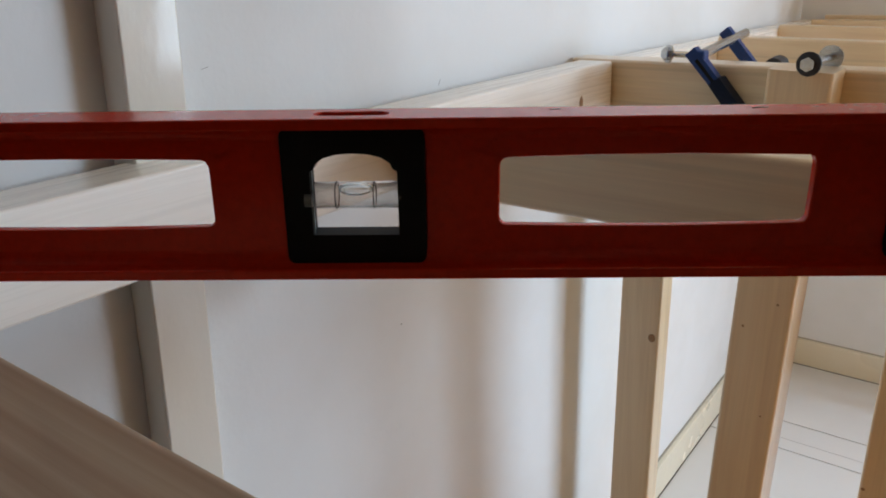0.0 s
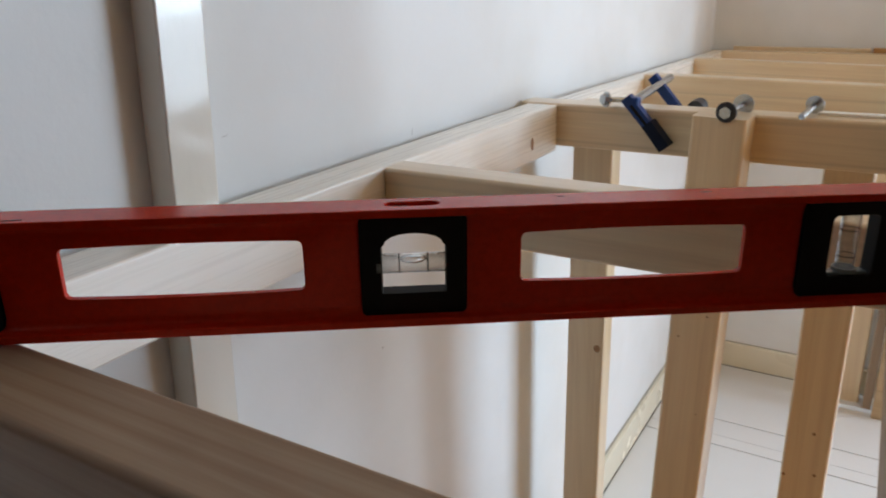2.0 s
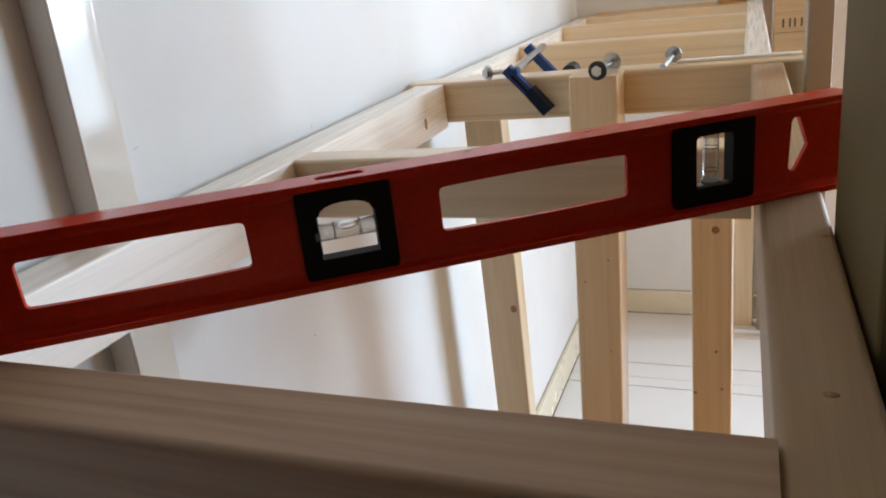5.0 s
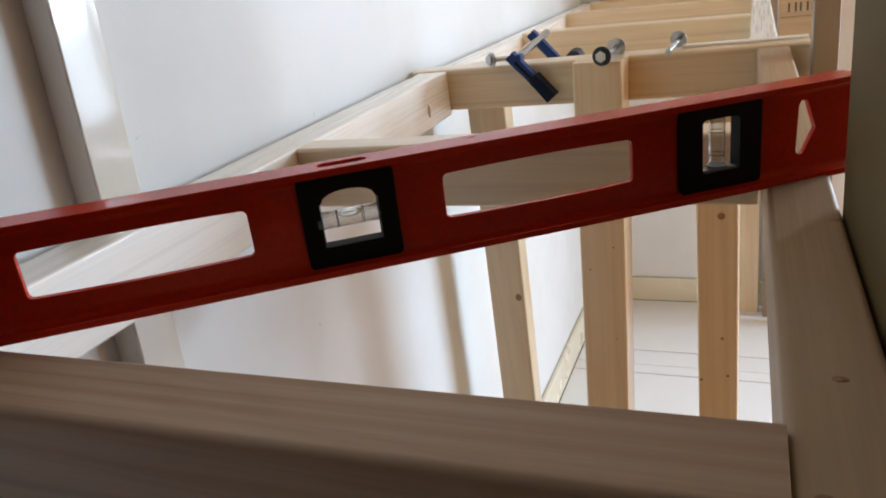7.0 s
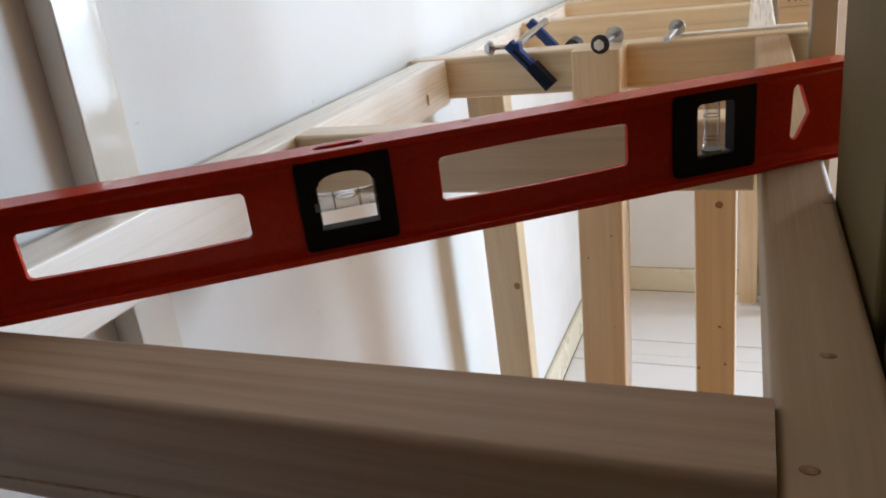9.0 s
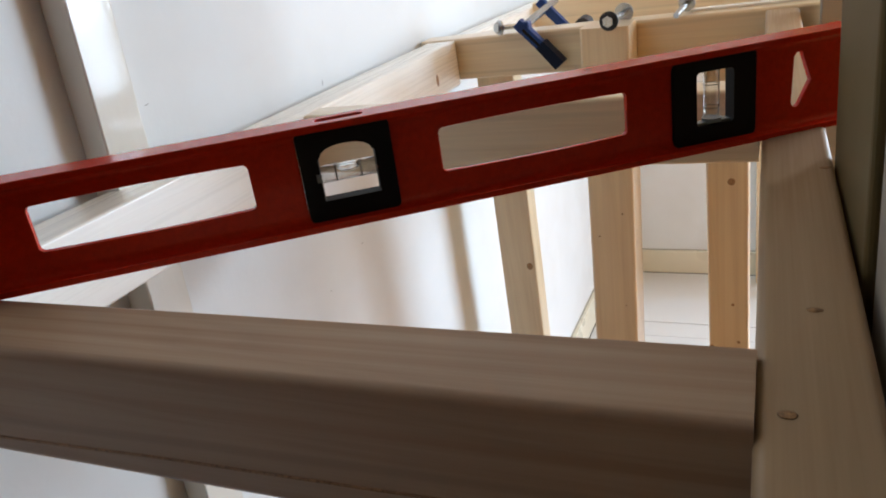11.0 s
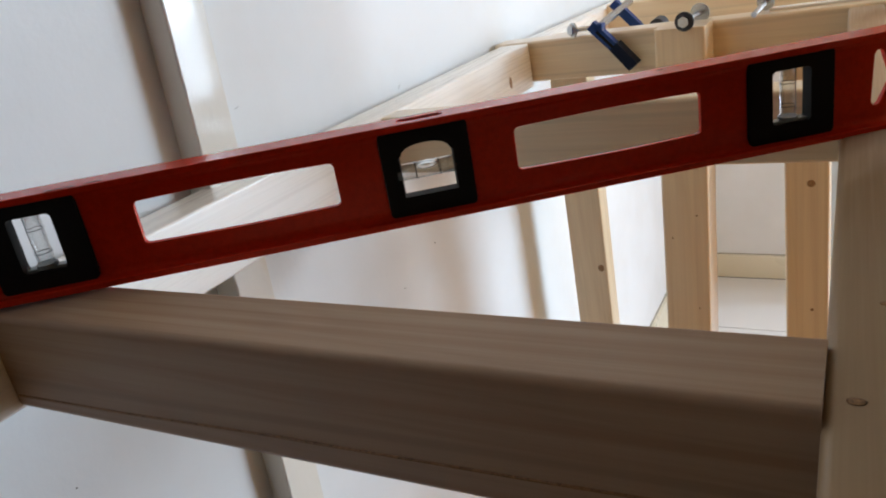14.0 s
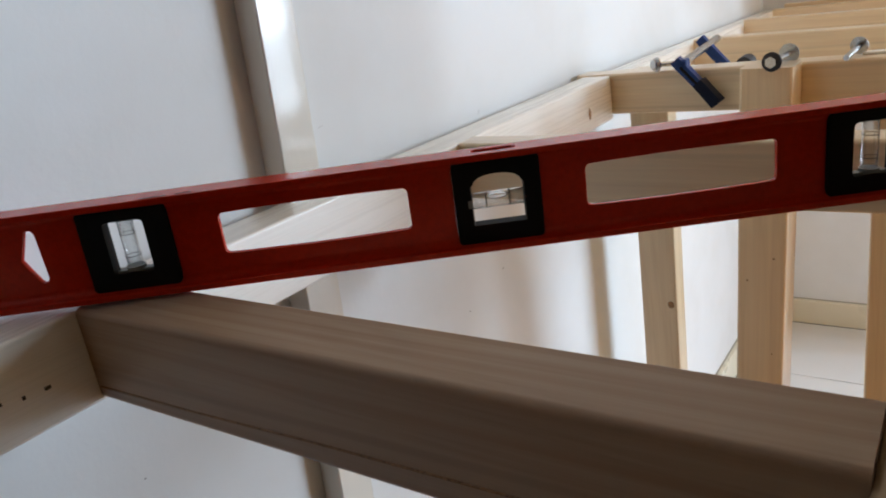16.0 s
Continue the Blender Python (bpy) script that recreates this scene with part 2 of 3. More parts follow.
def knot(parent, at, normal, size, tall=1.0):
    """A dark knot, a low dome set into a face of a batten; at and normal in the world's axes."""
    bm = bmesh.new()
    bmesh.ops.create_uvsphere(bm, u_segments=14, v_segments=6, radius=1.0)
    turn = Vector(normal).to_track_quat("Z", "Y").to_matrix().to_4x4()
    m = Matrix.Translation(at) @ turn @ Matrix.Diagonal((size, size * tall, 0.00025, 1))
    bm.transform(parent.matrix_basis.inverted() @ m)
    return link("knot", bm, KNOT, parent, smooth=True)


# ---- the room ----
WX, FY, NY, TOP = -0.35, FAR, -1.6, 2.4
wall_left = tagged(link("wall_left", block(WX - 0.1, WX, NY, FY + 0.1, 0, TOP), WALL), "white painted plaster wall behind the timber frame", "wall", kind="structure")
hole = [(WIN_X0, WIN_Z0), (WIN_X1, WIN_Z0), (WIN_X1, WIN_Z1), (WIN_X0, WIN_Z1)]
bm = sheet([(WX, 0), (RIGHT + 0.12, 0), (RIGHT + 0.12, TOP), (WX, TOP)], [hole], 0.1)
wall_far = tagged(link("wall_far", bm, WALL, m=pose(0, FY + 0.05, 0)), "off-white painted end wall with a tall window opening", "wall", kind="structure")
wall_near = tagged(link("wall_near", block(WX, RIGHT + 0.12, NY - 0.1, NY, 0, TOP), ORANGE_BOUNCE), "unseen near wall, orange-brown to bounce warm light", "wall", kind="structure")
wall_right = tagged(link("wall_right", block(RIGHT, RIGHT + 0.12, NY, FY, 0, TOP), BROWN_BOUNCE), "unseen right wall, brown to warm the bounced light", "wall", kind="structure")
ceiling = tagged(link("ceiling", block(WX - 0.1, RIGHT + 0.12, NY - 0.1, FY + 0.1, TOP, TOP + 0.1), CEILING), "unseen ceiling, cream to bounce warm light", "ceiling", kind="structure")
bm = block(WX - 0.1, RIGHT + 0.12, NY - 0.1, FY + 0.1, -0.10, -0.012)
floor = tagged(link("floor", bm, GAP), "white painted board floor with dark joints", "floor", kind="structure")
# the first board, out of view, is brown to warm the bounced light
for y0, y1, paint_on in ((NY, 1.2480, BROWN_BOUNCE), (1.2500, 1.7130, FLOOR), (1.7165, 1.7592, FLOOR), (1.7602, 1.8340, FLOOR), (1.8375, FY - 0.0140, FLOOR)):
    link("floor_board", block(WX + 0.0140, RIGHT, y0, y1, -0.012, 0.0, 0.0012), paint_on, floor)
skirt_left = tagged(link("baseboard", block(WX, WX + 0.013, NY, FY, 0.0, 0.08, 0.003), CREAM), "cream painted wooden baseboard along the wall", "baseboard", kind="structure")
skirt_far = tagged(link("baseboard", block(WX + 0.013, RIGHT, FY - 0.013, FY, 0.0, 0.075, 0.003), CREAM), "cream painted wooden baseboard along the wall", "baseboard", kind="structure")
for board, strip in ((skirt_left, block(WX, WX + 0.004, NY, FY - 0.004, 0.0805, 0.0822)), (skirt_far, block(WX + 0.013, RIGHT, FY - 0.004, FY, 0.0755, 0.0772))):
    link("grey_joint", strip, JOINT, board)
# partition with a door frame beside the bench
partition = tagged(link("wall_partition", block(0.195, 0.29, 0.02, 0.2305, 0, TOP), WALL), "narrow white wall end beside the door frame", "wall", kind="structure")
jamb = tagged(link("door_frame", block(0.0, 0.10, 0.0305, 0.1845, 0, 2.1, 0.003, 3), JAMB, m=pose(0.1834, 0.2035, 0, 0, 0, 1.5)), "beige door jamb by the timber frame, its shade in the paint colour", "door frame", kind="structure")
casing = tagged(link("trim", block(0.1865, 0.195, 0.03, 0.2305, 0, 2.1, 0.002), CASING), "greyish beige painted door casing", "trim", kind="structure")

# added unseen walls: they hold window light back from the near side
cross_wall = tagged(link("wall_cross", block(0.392, RIGHT, 0.10, 0.20, 0, TOP), BROWN_BOUNCE), "unseen brown wall added to keep light off the near side", "wall", kind="structure")
# added out of view so the level's right end stays dark
bounce_blocker = tagged(link("bounce_blocker", block(0.290, 0.330, 0.20, 0.53, 0, TOP), BROWN_BOUNCE), "unseen brown block added to keep bounced light off the level", "wall", kind="structure")
side_wall = tagged(link("wall_side", block(0.29, 0.39, NY, 0.198, 0, TOP), ORANGE_BOUNCE), "unseen orange-brown wall added to dim and warm the near side", "wall", kind="structure")

# ---- cream post fixed to the wall ----
post = tagged(timber("wall_post", (-0.337, 0.3047, 0.0), (-0.337, 0.4139, 2.1), 0.026, 0.043, BRUSHED, None, "", 0.002), "cream gloss painted upright batten fixed to the wall", "post")

# ---- near ladder frame ----
TZ, TH = 0.95, 0.061
near_frame = tagged(empty("ladder_frame", pose(-0.08, 0.5, 0)), "planed pine ladder frame of rails and joists", "timber frame")


def piece(owner, *args, **kw):
    ob = timber(*args, **kw)
    ob.parent = owner
    ob.matrix_parent_inverse = owner.matrix_basis.inverted()
    return ob


zc = TZ - TH / 2
rail_l = piece(near_frame, "rail", (-0.3200, -0.45, zc - 0.0015), (-0.3105, 0.958, zc - 0.0015), 0.045, TH + 0.003, PINE_LIT, None, bevel=0.0025)
rail_r = piece(near_frame, "rail", (0.1772, -0.45, zc - 0.006), (0.1455, 0.958, zc - 0.001), 0.038, TH, PINE_SHADED, None)
joist_n = piece(near_frame, "joist", (-0.2935, 0.1340, zc + 0.0003), (0.1454, 0.1400, zc - 0.0013), 0.047, TH + 0.0035, PINE_RED_SHADE, None, bevel=0.0045)
joist_m = piece(near_frame, "joist", (-0.2905, 0.569, zc - 0.001), (0.133, 0.569, zc - 0.001), 0.038, TH, PINE, None)

# ---- middle trestle: cross beam with legs ----
trestle = tagged(empty("leg_trestle", pose(-0.08, 1.0, 0)), "pine cross beam on upright pine legs", "timber frame")
beam = piece(trestle, "cross_beam", (-0.343, 0.983, 0.9220), (0.187, 0.980, 0.9220), 0.044, 0.0595, PINE, None)
leg_a = piece(trestle, "leg", (-0.259, 1.046, 0.0), (-0.259, 1.046, 0.945), 0.061, 0.040, PINE, None)
leg_b = piece(trestle, "leg", (-0.0855, 0.9285, 0.0), (-0.0593, 0.9285, 0.956), 0.0625, 0.061, PINE, None)
leg_c = piece(trestle, "leg", (0.0775, 1.026, 0.0), (0.0775, 1.026, 0.945), 0.058, 0.040, PINE, None)
packer = piece(trestle, "packing_piece", (0.05, 1.017, zc + 0.004), (0.124, 1.017, zc + 0.004), 0.020, 0.05, PINE, None)

# ---- far ladder frame, sagging slightly towards the end wall ----
far_frame = tagged(empty("ladder_frame", pose(-0.08, 1.6, 0)), "far pine ladder frame sagging slightly to the wall", "timber frame")
hz = TH / 2
far_l = piece(far_frame, "rail", (-0.300, 1.008, 0.949 - hz), (-0.329, 2.16, 0.921 - hz), 0.036, TH, PINE_LIT, None)
far_r = piece(far_frame, "rail", (0.1345, 1.007, 0.950 - hz), (0.121, 2.16, 0.923 - hz), 0.035, TH, PINE_LIT, None)
for y, zl, zr in ((1.364, 0.947, 0.941), (1.772, 0.936, 0.929), (2.10, 0.925, 0.923)):
    xl, xr = -0.283 - 0.029 * (y - 1.05) / 1.11, 0.1175 - 0.0125 * (y - 1.05) / 1.11
    piece(far_frame, "joist", (xl, y + 0.019, zl - hz), (xr, y + 0.019, zr - hz), 0.038, TH, PINE, None)
leg_d = piece(far_frame, "leg", (0.105, 2.12, 0.0), (0.105, 2.12, 0.925 - TH), 0.053, 0.04, PINE, None)

lath = tagged(timber("wood_lath", (0.036, 0.9935, 0.9535), (0.186, 0.9935, 0.9532), 0.016, 0.0034, PINE_LIT, None, "", 0.0008), "thin pale wooden lath lying on the cross beam", "lath")

# ---- stamped chipboard sheet in the far corner ----
OSB = pine("rough_spruce_board", (0.58, 0.46, 0.29), (0.44, 0.33, 0.19), 0.6)
sheet_board = tagged(link("spruce_board", block(0.166, 0.296, 2.03, 2.055, 0.0, 1.6, 0.002), OSB), "rough yellow spruce board with dark stamps standing in the corner", "board")
# the stud takes the darkened pine, as its narrow face lies in shade
stud = tagged(timber("stud", (0.153, 2.10, 0.0), (0.153, 2.10, 1.6), 0.022, 0.05, PINE_RED_SHADE, None), "brown upright stud beside the stamped board", "stud")

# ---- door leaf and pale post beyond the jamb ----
pale_post = tagged(timber("door_post", (0.2, 0.928, 0.0), (0.2, 0.928, 2.0), 0.027, 0.05, GREIGE, None, "", 0.002), "pale upright post at the beam's end, greyed for its shaded face", "post")
bm = bmesh.new()
for z0, z1 in ((0.970, 1.004), (1.006, 1.022), (1.048, 1.056)):
    rod((0.0075, 0.189, z0), (0.0075, 0.189, z1), 0.0042, 16, None, bm)
link("hinge", bm, WHITE, jamb, "white painted hinge knuckles")

# ---- spirit level ----
LEN, LH, LW = 0.3250, 0.0617, 0.0215
level = tagged(empty("spirit_level", pose(-0.0735, 0.2720, 0.9505, 0, 0.92, 35.9) @ pose(0, 0.0040, 0)), "red spirit level with black vial housings lying across the frame", "spirit level")
win = [rounded(s - 0.0583, s + 0.0583, 0.0190, 0.0450, 0.003, 0.0008) for s in (-0.1130, 0.1130)]
seat = rounded(-0.0268, 0.0268, 0.0045, 0.0572, 0.003)
ends = [rounded(s - 0.0278, s + 0.0278, 0.0045, 0.0572, 0.0045) for s in (-0.2290, 0.2290)]


def hang_hole(s):
    pts = [(0.2850, 0.0470), (0.2838, 0.0180), (0.2852, 0.0157), (0.2876, 0.0152), (0.2895, 0.0165), (0.2973, 0.0310), (0.2910, 0.0483), (0.2895, 0.0498), (0.2870, 0.0496)]
    return [(s * x, z) for x, z in pts]


web = link("web", sheet([(-LEN, 0.002), (LEN, 0.002), (LEN, LH - 0.002), (-LEN, LH - 0.002)], [*win, seat, *ends, hang_hole(1), hang_hole(-1)], 0.0042), RED, level)
flat = pose(0, 0, 0, -90, 0, 0)
slot = rounded(-0.0135, 0.0135, -0.0038, 0.0038, 0.0036)
top = link("top_flange", sheet([(-LEN, -LW / 2), (LEN, -LW / 2), (LEN, LW / 2), (-LEN, LW / 2)], [slot], 0.0042, place=pose(0, 0, LH - 0.0021) @ flat), RED, level)
low = link("bottom_flange", sheet([(-LEN, -LW / 2), (LEN, -LW / 2), (LEN, LW / 2), (-LEN, LW / 2)], [], 0.0042, place=pose(0, 0, 0.0021) @ flat), RED, level)
for ob in (web, top, low):
    bv = ob.modifiers.new("edge", "BEVEL")
    bv.width, bv.segments, bv.limit_method, bv.angle_limit = 0.0007, 2, "ANGLE", radians(50)
for z, s in ((0.0042, 1), (LH - 0.0042, -1)):
    bm = bmesh.new()
    for side in (-1, 1):
        n = 6
        arc = [(0.0021 + 0.005 * (1 - math.sin(radians(90 * i / n))), 0.005 * (1 - math.cos(radians(90 * i / n)))) for i in range(n + 1)]
        prof = [(0.0015, -0.0005), (arc[0][0], -0.0005), *arc, (0.0015, 0.005)]
        rows = [[bm.verts.new((x, side * a, z + s * b)) for a, b in prof] for x in (-LEN + 0.001, LEN - 0.001)]
        for i in range(len(prof) - 1):
            bm.faces.new((rows[0][i], rows[0][i + 1], rows[1][i + 1], rows[1][i]))
    link("fillet", bm, RED, level, smooth=False)


def housing(x, w, window, upright):
    """A black vial housing filling its seat in the web, with the vial in a window through it."""
    outer = rounded(x - w, x + w, 0.0046, 0.0571, 0.003)
    ob = link("vial_housing", sheet(outer, [window], 0.0100), BLACK, level, "black plastic vial housing")
    bv = ob.modifiers.new("edge", "BEVEL")
    bv.width, bv.segments, bv.limit_method, bv.angle_limit = 0.0008, 2, "ANGLE", radians(40)
    r = 0.0051 if not upright else 0.0048
    zc = 0.0307 if not upright else 0.0325
    p, q = ((x - 0.0175, 0, zc), (x + 0.0175, 0, zc)) if not upright else ((x, 0, 0.0150), (x, 0, 0.0505))
    vial = link("vial", rod(p, q, r, 28), TUBE, ob, "clear acrylic vial", smooth=False)
    for face in vial.data.polygons:
        face.use_smooth = len(face.vertices) == 4
    d = (Vector(q) - Vector(p)).normalized()
    mid = (Vector(p) + Vector(q)) / 2
    for s in (-0.0072, 0.0072):
        bm = bmesh.new()
        a = mid + d * (s - 0.0003)
        b = mid + d * (s + 0.0003)
        turn = d.to_track_quat("Z", "Y").to_matrix().to_4x4()
        bmesh.ops.create_cone(bm, cap_ends=False, segments=28, radius1=r + 0.0002, radius2=r + 0.0002, depth=0.00045, matrix=Matrix.Translation((a + b) / 2) @ turn)
        link("vial_line", bm, INK, ob)
    if upright:
        bm = block(x - 0.0110, x + 0.0110, -0.0035, 0.0035, 0.0152, 0.0172, 0.0006)
        rod((x, 0, 0.0165), (x, 0, 0.0190), r + 0.0012, 24, None, bm)
        link("vial_bracket", bm, BRACKET, ob, "smoky clear plastic bracket holding the vial")
        link("vial_cap", rod((x, 0, 0.0490), (x, 0, 0.0506), r * 0.9, 24), BRACKET, ob)
        return ob
    bm = block(-0.0166, -0.0156, -0.0040, -0.0026, 0.0160, 0.0420, 0.0003)
    rod((-0.0186, -0.0045, 0.0300), (-0.0158, -0.0045, 0.0300), 0.0026, 16, None, bm)
    link("vial_bracket", bm, BRACKET, ob, "smoky clear plastic bracket holding the vial")
    bm = bmesh.new()
    at = mid + (Vector((0, 0, r * 0.45)) if not upright else Vector((0, 0, 0.0118)))
    size = (0.0066, 0.0034, r * 0.5) if not upright else (r * 0.7, r * 0.7, 0.003)
    bmesh.ops.create_uvsphere(bm, u_segments=20, v_segments=12, radius=1.0, matrix=Matrix.Translation(at) @ Matrix.Diagonal((*size, 1)))
    link("bubble", bm, AIR, ob, smooth=True)
    return ob


arch = [(s * x, z) for s, pts in ((1, ((0.0164, 0.0162), (0.0164, 0.0408), (0.0147, 0.0420), (0.0139, 0.0440), (0.0108, 0.0461), (0.0060, 0.0474), (0.0, 0.0478))), (-1, ((0.0060, 0.0474), (0.0108, 0.0461), (0.0139, 0.0440), (0.0147, 0.0420), (0.0164, 0.0408), (0.0164, 0.0162)))) for x, z in pts]
housing(0.0, 0.0267, arch, False)
for s in (-1, 1):
    housing(s * 0.2290, 0.0277, rounded(s * 0.2290 - 0.0126, s * 0.2290 + 0.0126, 0.0150, 0.0488, 0.0030), True)


# ---- bar clamp on the cross beam ----
clamp = tagged(empty("bar_clamp", pose(-0.185, 0.98, TZ + 0.012)), "small blue bar clamp gripping the cross beam", "clamp")


def clamp_part(name, bm, mat, label="", smooth=False):
    ob = link(name, bm, mat, clamp, label, smooth=smooth)
    ob.matrix_parent_inverse = Matrix.Translation((0.008, 0, 0.001)) @ clamp.matrix_basis.inverted()
    return ob


def jaw(y, top, tip, w0, w1, thick, bevel=0.0012):
    """A tapering arm in the plane y, from the bar down to its tip."""
    a, b = Vector((top[0], 0, top[1])), Vector((tip[0], 0, tip[1]))
    d = (b - a).normalized()
    n = Vector((d.z, 0, -d.x))
    pts = [a - d * 0.012 + n * w0, a - d * 0.012 - n * w0, a + (b - a) * 0.5 - n * (w0 + w1) / 2, b - n * w1, b + n * w1, a + (b - a) * 0.5 + n * (w0 + w1) / 2]
    bm = sheet([(p.x, p.z) for p in pts], [], thick, place=Matrix.Translation((0, y, 0)))
    bmesh.ops.bevel(bm, geom=[e for e in bm.edges if abs(e.verts[0].co.y - e.verts[1].co.y) < 1e-6 and len(e.link_faces) == 2 and abs(e.calc_face_angle(0)) > 0.5], offset=bevel, segments=3, affect="EDGES")
    return bm


clamp_part("bar", rod((-0.1850, 0.942, 0.9610), (-0.1824, 1.104, 0.9736), 0.0058, 8), STEEL, "bright steel bar")
clamp_part("front_jaw", jaw(0.944, (-0.1855, 0.9575), (-0.146, 0.914), 0.0068, 0.0060, 0.014), BLUE)
clamp_part("slot", jaw(0.9368, (-0.1775, 0.9485), (-0.1600, 0.9292), 0.0021, 0.0019, 0.0008), BLACK)
clamp_part("sleeve", block(-0.1945, -0.1765, 0.937, 0.954, 0.9535, 0.9675, 0.0030, 3), BLUE)
clamp_part("back_jaw", jaw(1.060, (-0.187, 0.971), (-0.148, 0.927), 0.0065, 0.0060, 0.012), BLUE)
clamp_part("pad", jaw(0.9455, (-0.156, 0.926), (-0.1385, 0.9048), 0.0072, 0.0078, 0.021, 0.0034), NAVY, "dark navy rubber jaw pad")
clamp_part("screw", rod((-0.134, 1.010, 0.935), (-0.134, 1.09, 0.938), 0.004, 16), STEEL)
clamp_part("knob", rod((-0.134, 1.062, 0.937), (-0.134, 1.090, 0.938), 0.0115, 20), RUBBER)


# ---- loose bolts with washers lying over the beam ----
def bolt(p, q, head_at_p, washers, label):
    p, q = Vector(p), Vector(q)
    d = (q - p).normalized()
    thing = tagged(empty("bolt", Matrix.Translation((p + q) / 2)), label, "bolt", "bolts on the beam")
    inv = thing.matrix_basis.inverted()

    def add(name, bm, mat, label="", smooth=False):
        ob = link(name, bm, mat, thing, label, smooth=smooth)
        ob.matrix_parent_inverse = inv
    add("shank", rod(p, q, 0.0036, 16), STEEL, smooth=False)
    end = p if head_at_p else q
    out = -d if head_at_p else d
    add("hex_head", rod(end, end + out * 0.005, 0.0072, 6), STEEL)
    for at, r, mat in washers:
        c = p + d * at
        bm = bmesh.new()
        turn = d.to_track_quat("Z", "Y").to_matrix().to_4x4()
        ring = 28
        rows = [[bm.verts.new(Matrix.Translation(c) @ turn @ Vector((rr * math.cos(2 * math.pi * i / ring), rr * math.sin(2 * math.pi * i / ring), z))) for i in range(ring)] for rr, z in ((0.0037, -0.001), (r, -0.001), (r, 0.001), (0.0037, 0.001))]
        for k in range(4):
            for i in range(ring):
                bm.faces.new((rows[k][i], rows[k][(i + 1) % ring], rows[(k + 1) % 4][(i + 1) % ring], rows[(k + 1) % 4][i]))
        add("washer", bm, mat)
    return thing


bolt((-0.0510, 0.892, 0.9640), (-0.0440, 0.960, 0.9640), True, [(0.001, 0.0119, RUBBER), (-0.002, 0.0062, STEEL), (0.066, 0.0125, STEEL)], "zinc bolt with a black rubber washer standing on the beam")
bolt((0.0235, 0.940, 0.9560), (0.0320, 0.992, 0.9640), False, [(0.050, 0.0108, STEEL)], "zinc bolt with a broad washer lying on the beam")
bolt((-0.2165, 0.953, 0.9620), (-0.188, 0.990, 0.9575), True, [(0.001, 0.0100, STEEL)], "zinc bolt with washer lying beside the clamp")


# ---- knots and nail marks in the wood ----
for owner, at, normal, size, tall in (
    (leg_a, (-0.239, 1.0258, 0.557), (0, -1, 0), 0.0055, 1.2),
    (leg_b, (-0.085, 0.8982, 0.670), (0, -1, 0), 0.0026, 1.0),
    (leg_b, (-0.051, 0.8982, 0.704), (0, -1, 0), 0.0025, 1.0),
    (leg_b, (-0.054, 0.8982, 0.561), (0, -1, 0), 0.0020, 1.0),
    (leg_c, (0.083, 1.0060, 0.710), (0, -1, 0), 0.0055, 1.0),
    (leg_c, (0.084, 1.0060, 0.512), (0, -1, 0), 0.0025, 1.0),
    (leg_c, (0.092, 1.0060, 0.447), (0, -1, 0), 0.0025, 1.0),
    (leg_c, (0.053, 1.0060, 0.437), (0, -1, 0), 0.0025, 1.0),
    (rail_r, (0.164, 0.198, 0.9464), (0, 0, 1), 0.0030, 0.7),
    (rail_r, (0.155, 0.130, 0.9462), (0, 0, 1), 0.0030, 0.8),
    (rail_r, (0.173, 0.362, 0.9470), (0, 0, 1), 0.0030, 0.7),
    (rail_l, (-0.2885, 0.880, 0.910), (1, 0, 0), 0.0045, 1.9),
    (rail_l, (-0.2931, 0.205, 0.935), (1, 0, 0), 0.0022, 0.6),
    (beam, (0.150, 0.9625, 0.922), (0, -1, 0), 0.0030, 1.0),
):
    k = knot(owner, at, normal, size, tall)

# ---- stamps on the board, an offcut, scuffs on wall and level ----
def bar(name, x0, x1, z0, z1, owner, y=2.0296):
    link(name, block(x0, x1, y - 0.0003, y + 0.0003, z0, z1), INK_FADED, owner)


INK_FADED = plain("faded_stamp_ink", (0.10, 0.08, 0.06), 0.8, 0.0, 300.0, 0.5)
for x in (0.186, 0.201, 0.212, 0.227):
    bar("stamp_bar", x, x + 0.0045, 0.862, 0.883, sheet_board)
bar("stamp_bar", 0.238, 0.250, 0.862, 0.883, sheet_board)
for x0, x1, z in ((0.214, 0.232, 1.010), (0.238, 0.258, 1.012), (0.214, 0.258, 1.018)):
    bar("stamp_bar", x0, x1, z, z + 0.004, sheet_board)
bar("stamp_bar", 0.168, 0.294, 0.8495, 0.8507, sheet_board)
ORANGE = pine("orange_pine", (0.62, 0.36, 0.13), (0.45, 0.22, 0.07), 0.45)
offcut = tagged(timber("wood_offcut", (0.035, 2.150, 0.913), (0.101, 2.150, 0.911), 0.026, 0.042, ORANGE, None, "", 0.002), "small orange pine offcut against the end wall", "offcut")
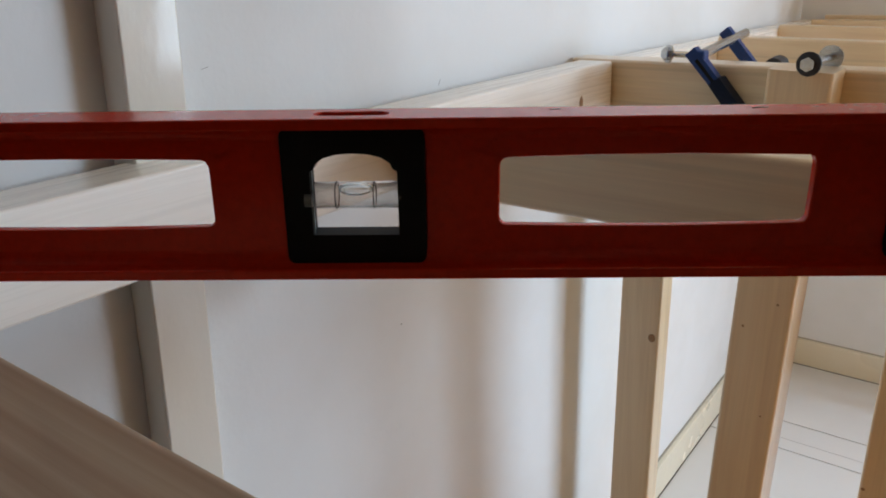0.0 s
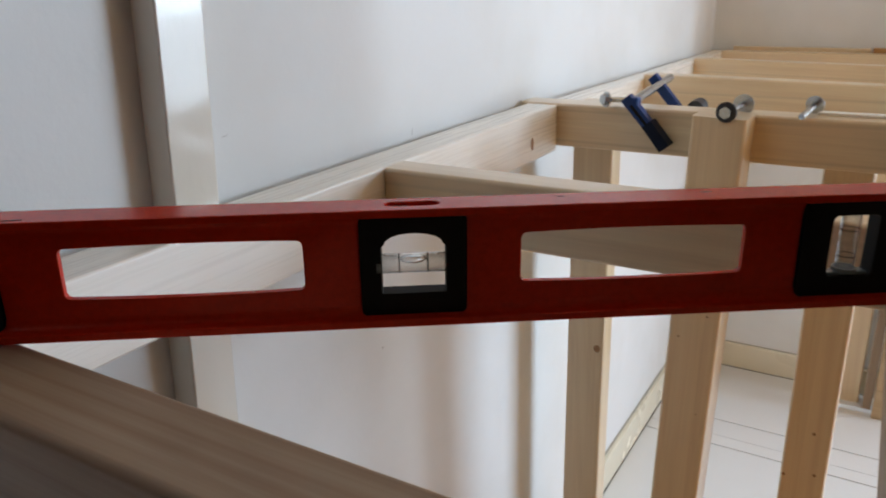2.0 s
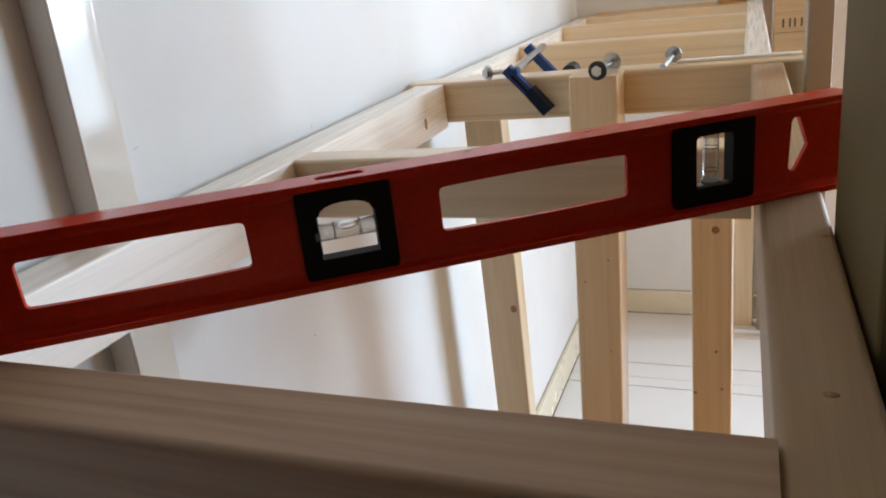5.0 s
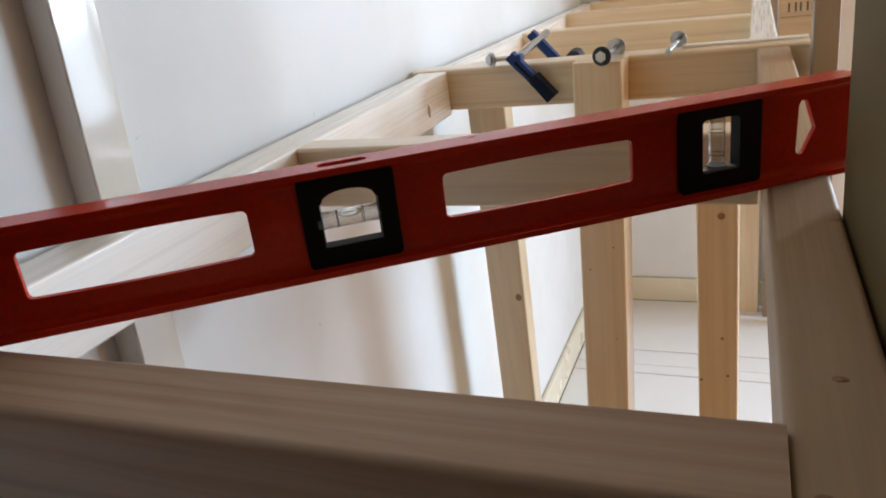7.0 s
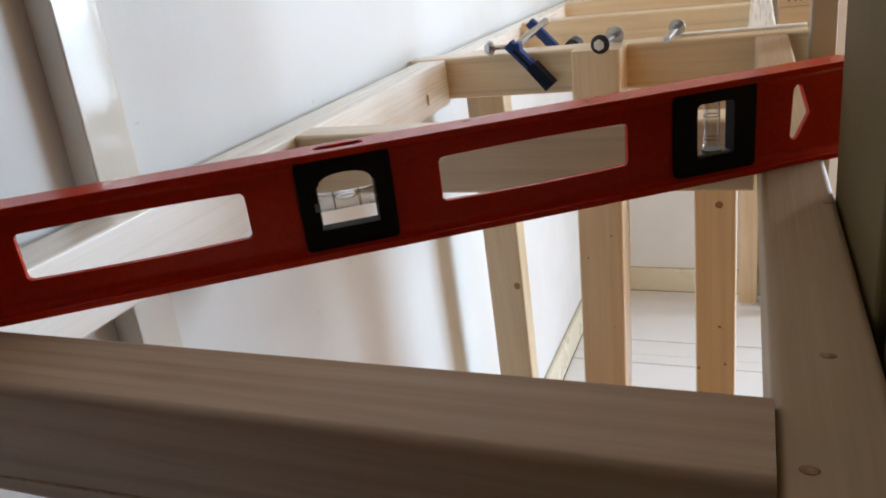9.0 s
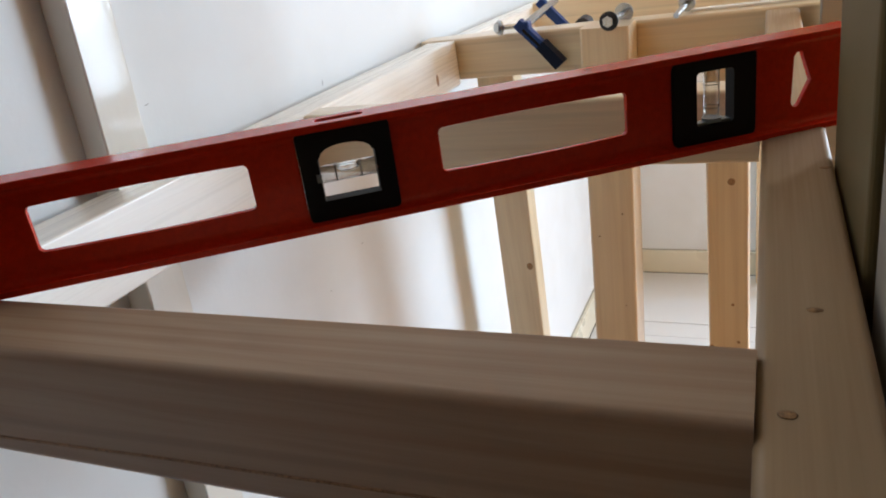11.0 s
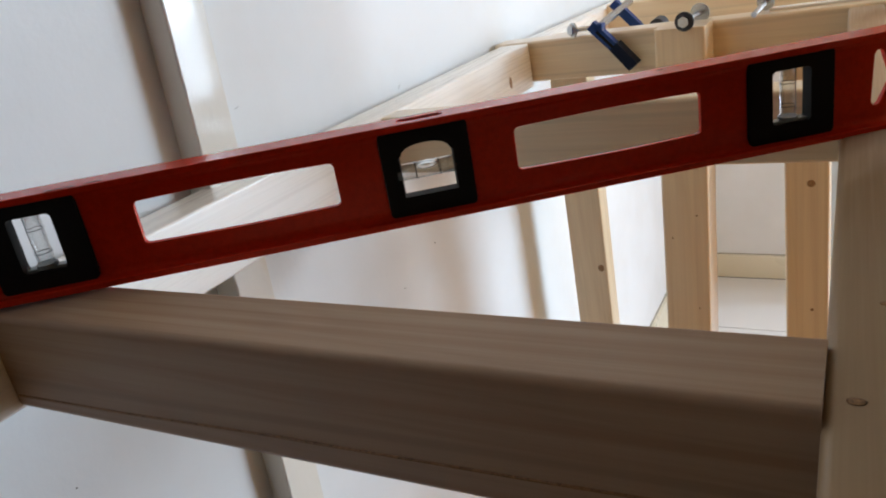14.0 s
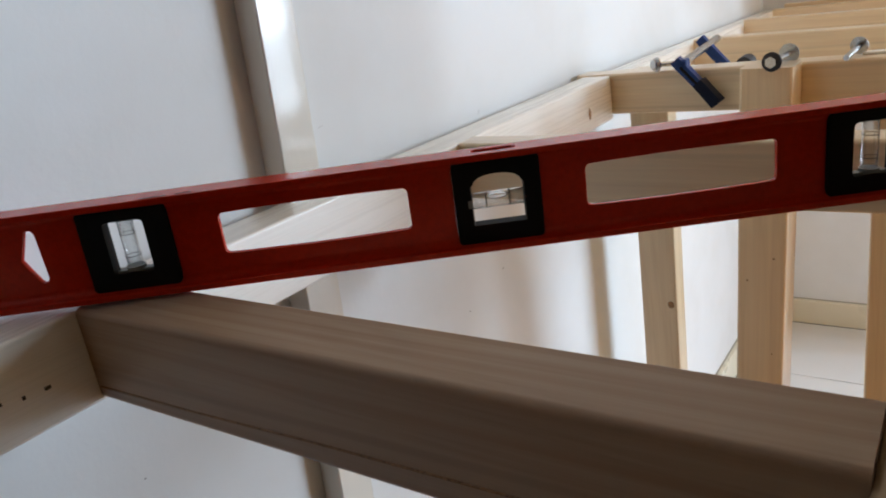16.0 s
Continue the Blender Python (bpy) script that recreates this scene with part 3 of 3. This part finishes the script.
strip = tagged(timber("wood_strip", (-0.29, 2.1525, 0.914), (0.030, 2.1525, 0.913), 0.022, 0.038, PINE, None, "", 0.002), "pale pine strip along the end wall", "wood strip")


def scuff(points, r=0.0004):
    bm = bmesh.new()
    for a, b in zip(points, points[1:]):
        rod(a, b, r, 6, None, bm)
    link("scuff_mark", bm, INK_FADED, wall_left)


scuff([(WX, 0.410, 0.9995), (WX, 0.416, 1.0005)], 0.00012)
scuff([(WX, 0.688, 0.952), (WX, 0.689, 0.956), (WX, 0.691, 0.9575)], 0.0002)
for y, z in ((0.610, 0.7176), (0.1478, 0.7819), (0.700, 0.7414)):
    scuff([(WX, y, z), (WX, y + 0.0015, z + 0.0004)], 0.0005)
for x, y, w, d in ((-0.205, -0.0080, 0.016, 0.0010), (-0.187, -0.0065, 0.010, 0.0008), (0.075, 0.004, 0.004, 0.0005), (0.150, 0.003, 0.006, 0.0006)):
    bm = bmesh.new()
    bmesh.ops.create_cube(bm, size=1.0, matrix=Matrix.Translation((x, y, LH + 0.00005)) @ Matrix.Rotation(radians(4), 4, "Z") @ Matrix.Diagonal((w, d, 0.0003, 1)))
    link("scratch", bm, INK_FADED, level)
# printed marks on the shaded inner face of the rail
for y, z, w in ((0.0807, 0.9121, 0.004), (0.0504, 0.9159, 0.006), (0.066, 0.913, 0.002)):
    bm = block(-0.2947, -0.2937, y - w / 2, y + w / 2, z - 0.0012, z + 0.0012)
    bm.transform(rail_l.matrix_basis.inverted())
    link("stamp_bar", bm, INK_FADED, rail_l)

# a dark growth line along the shaded face of the near joist
for x0, z0, x1, z1 in ((-0.290, 0.8972, -0.20, 0.8983), (-0.20, 0.8983, -0.10, 0.9012), (-0.10, 0.9012, 0.05, 0.9030), (0.05, 0.9030, 0.143, 0.9048)):
    bm = rod((x0, 0.1105 + (x0 + 0.2935) * 0.0137, z0), (x1, 0.1105 + (x1 + 0.2935) * 0.0137, z1), 0.0008, 6)
    bm.transform(joist_n.matrix_basis.inverted())
    link("growth_line", bm, KNOT, joist_n)
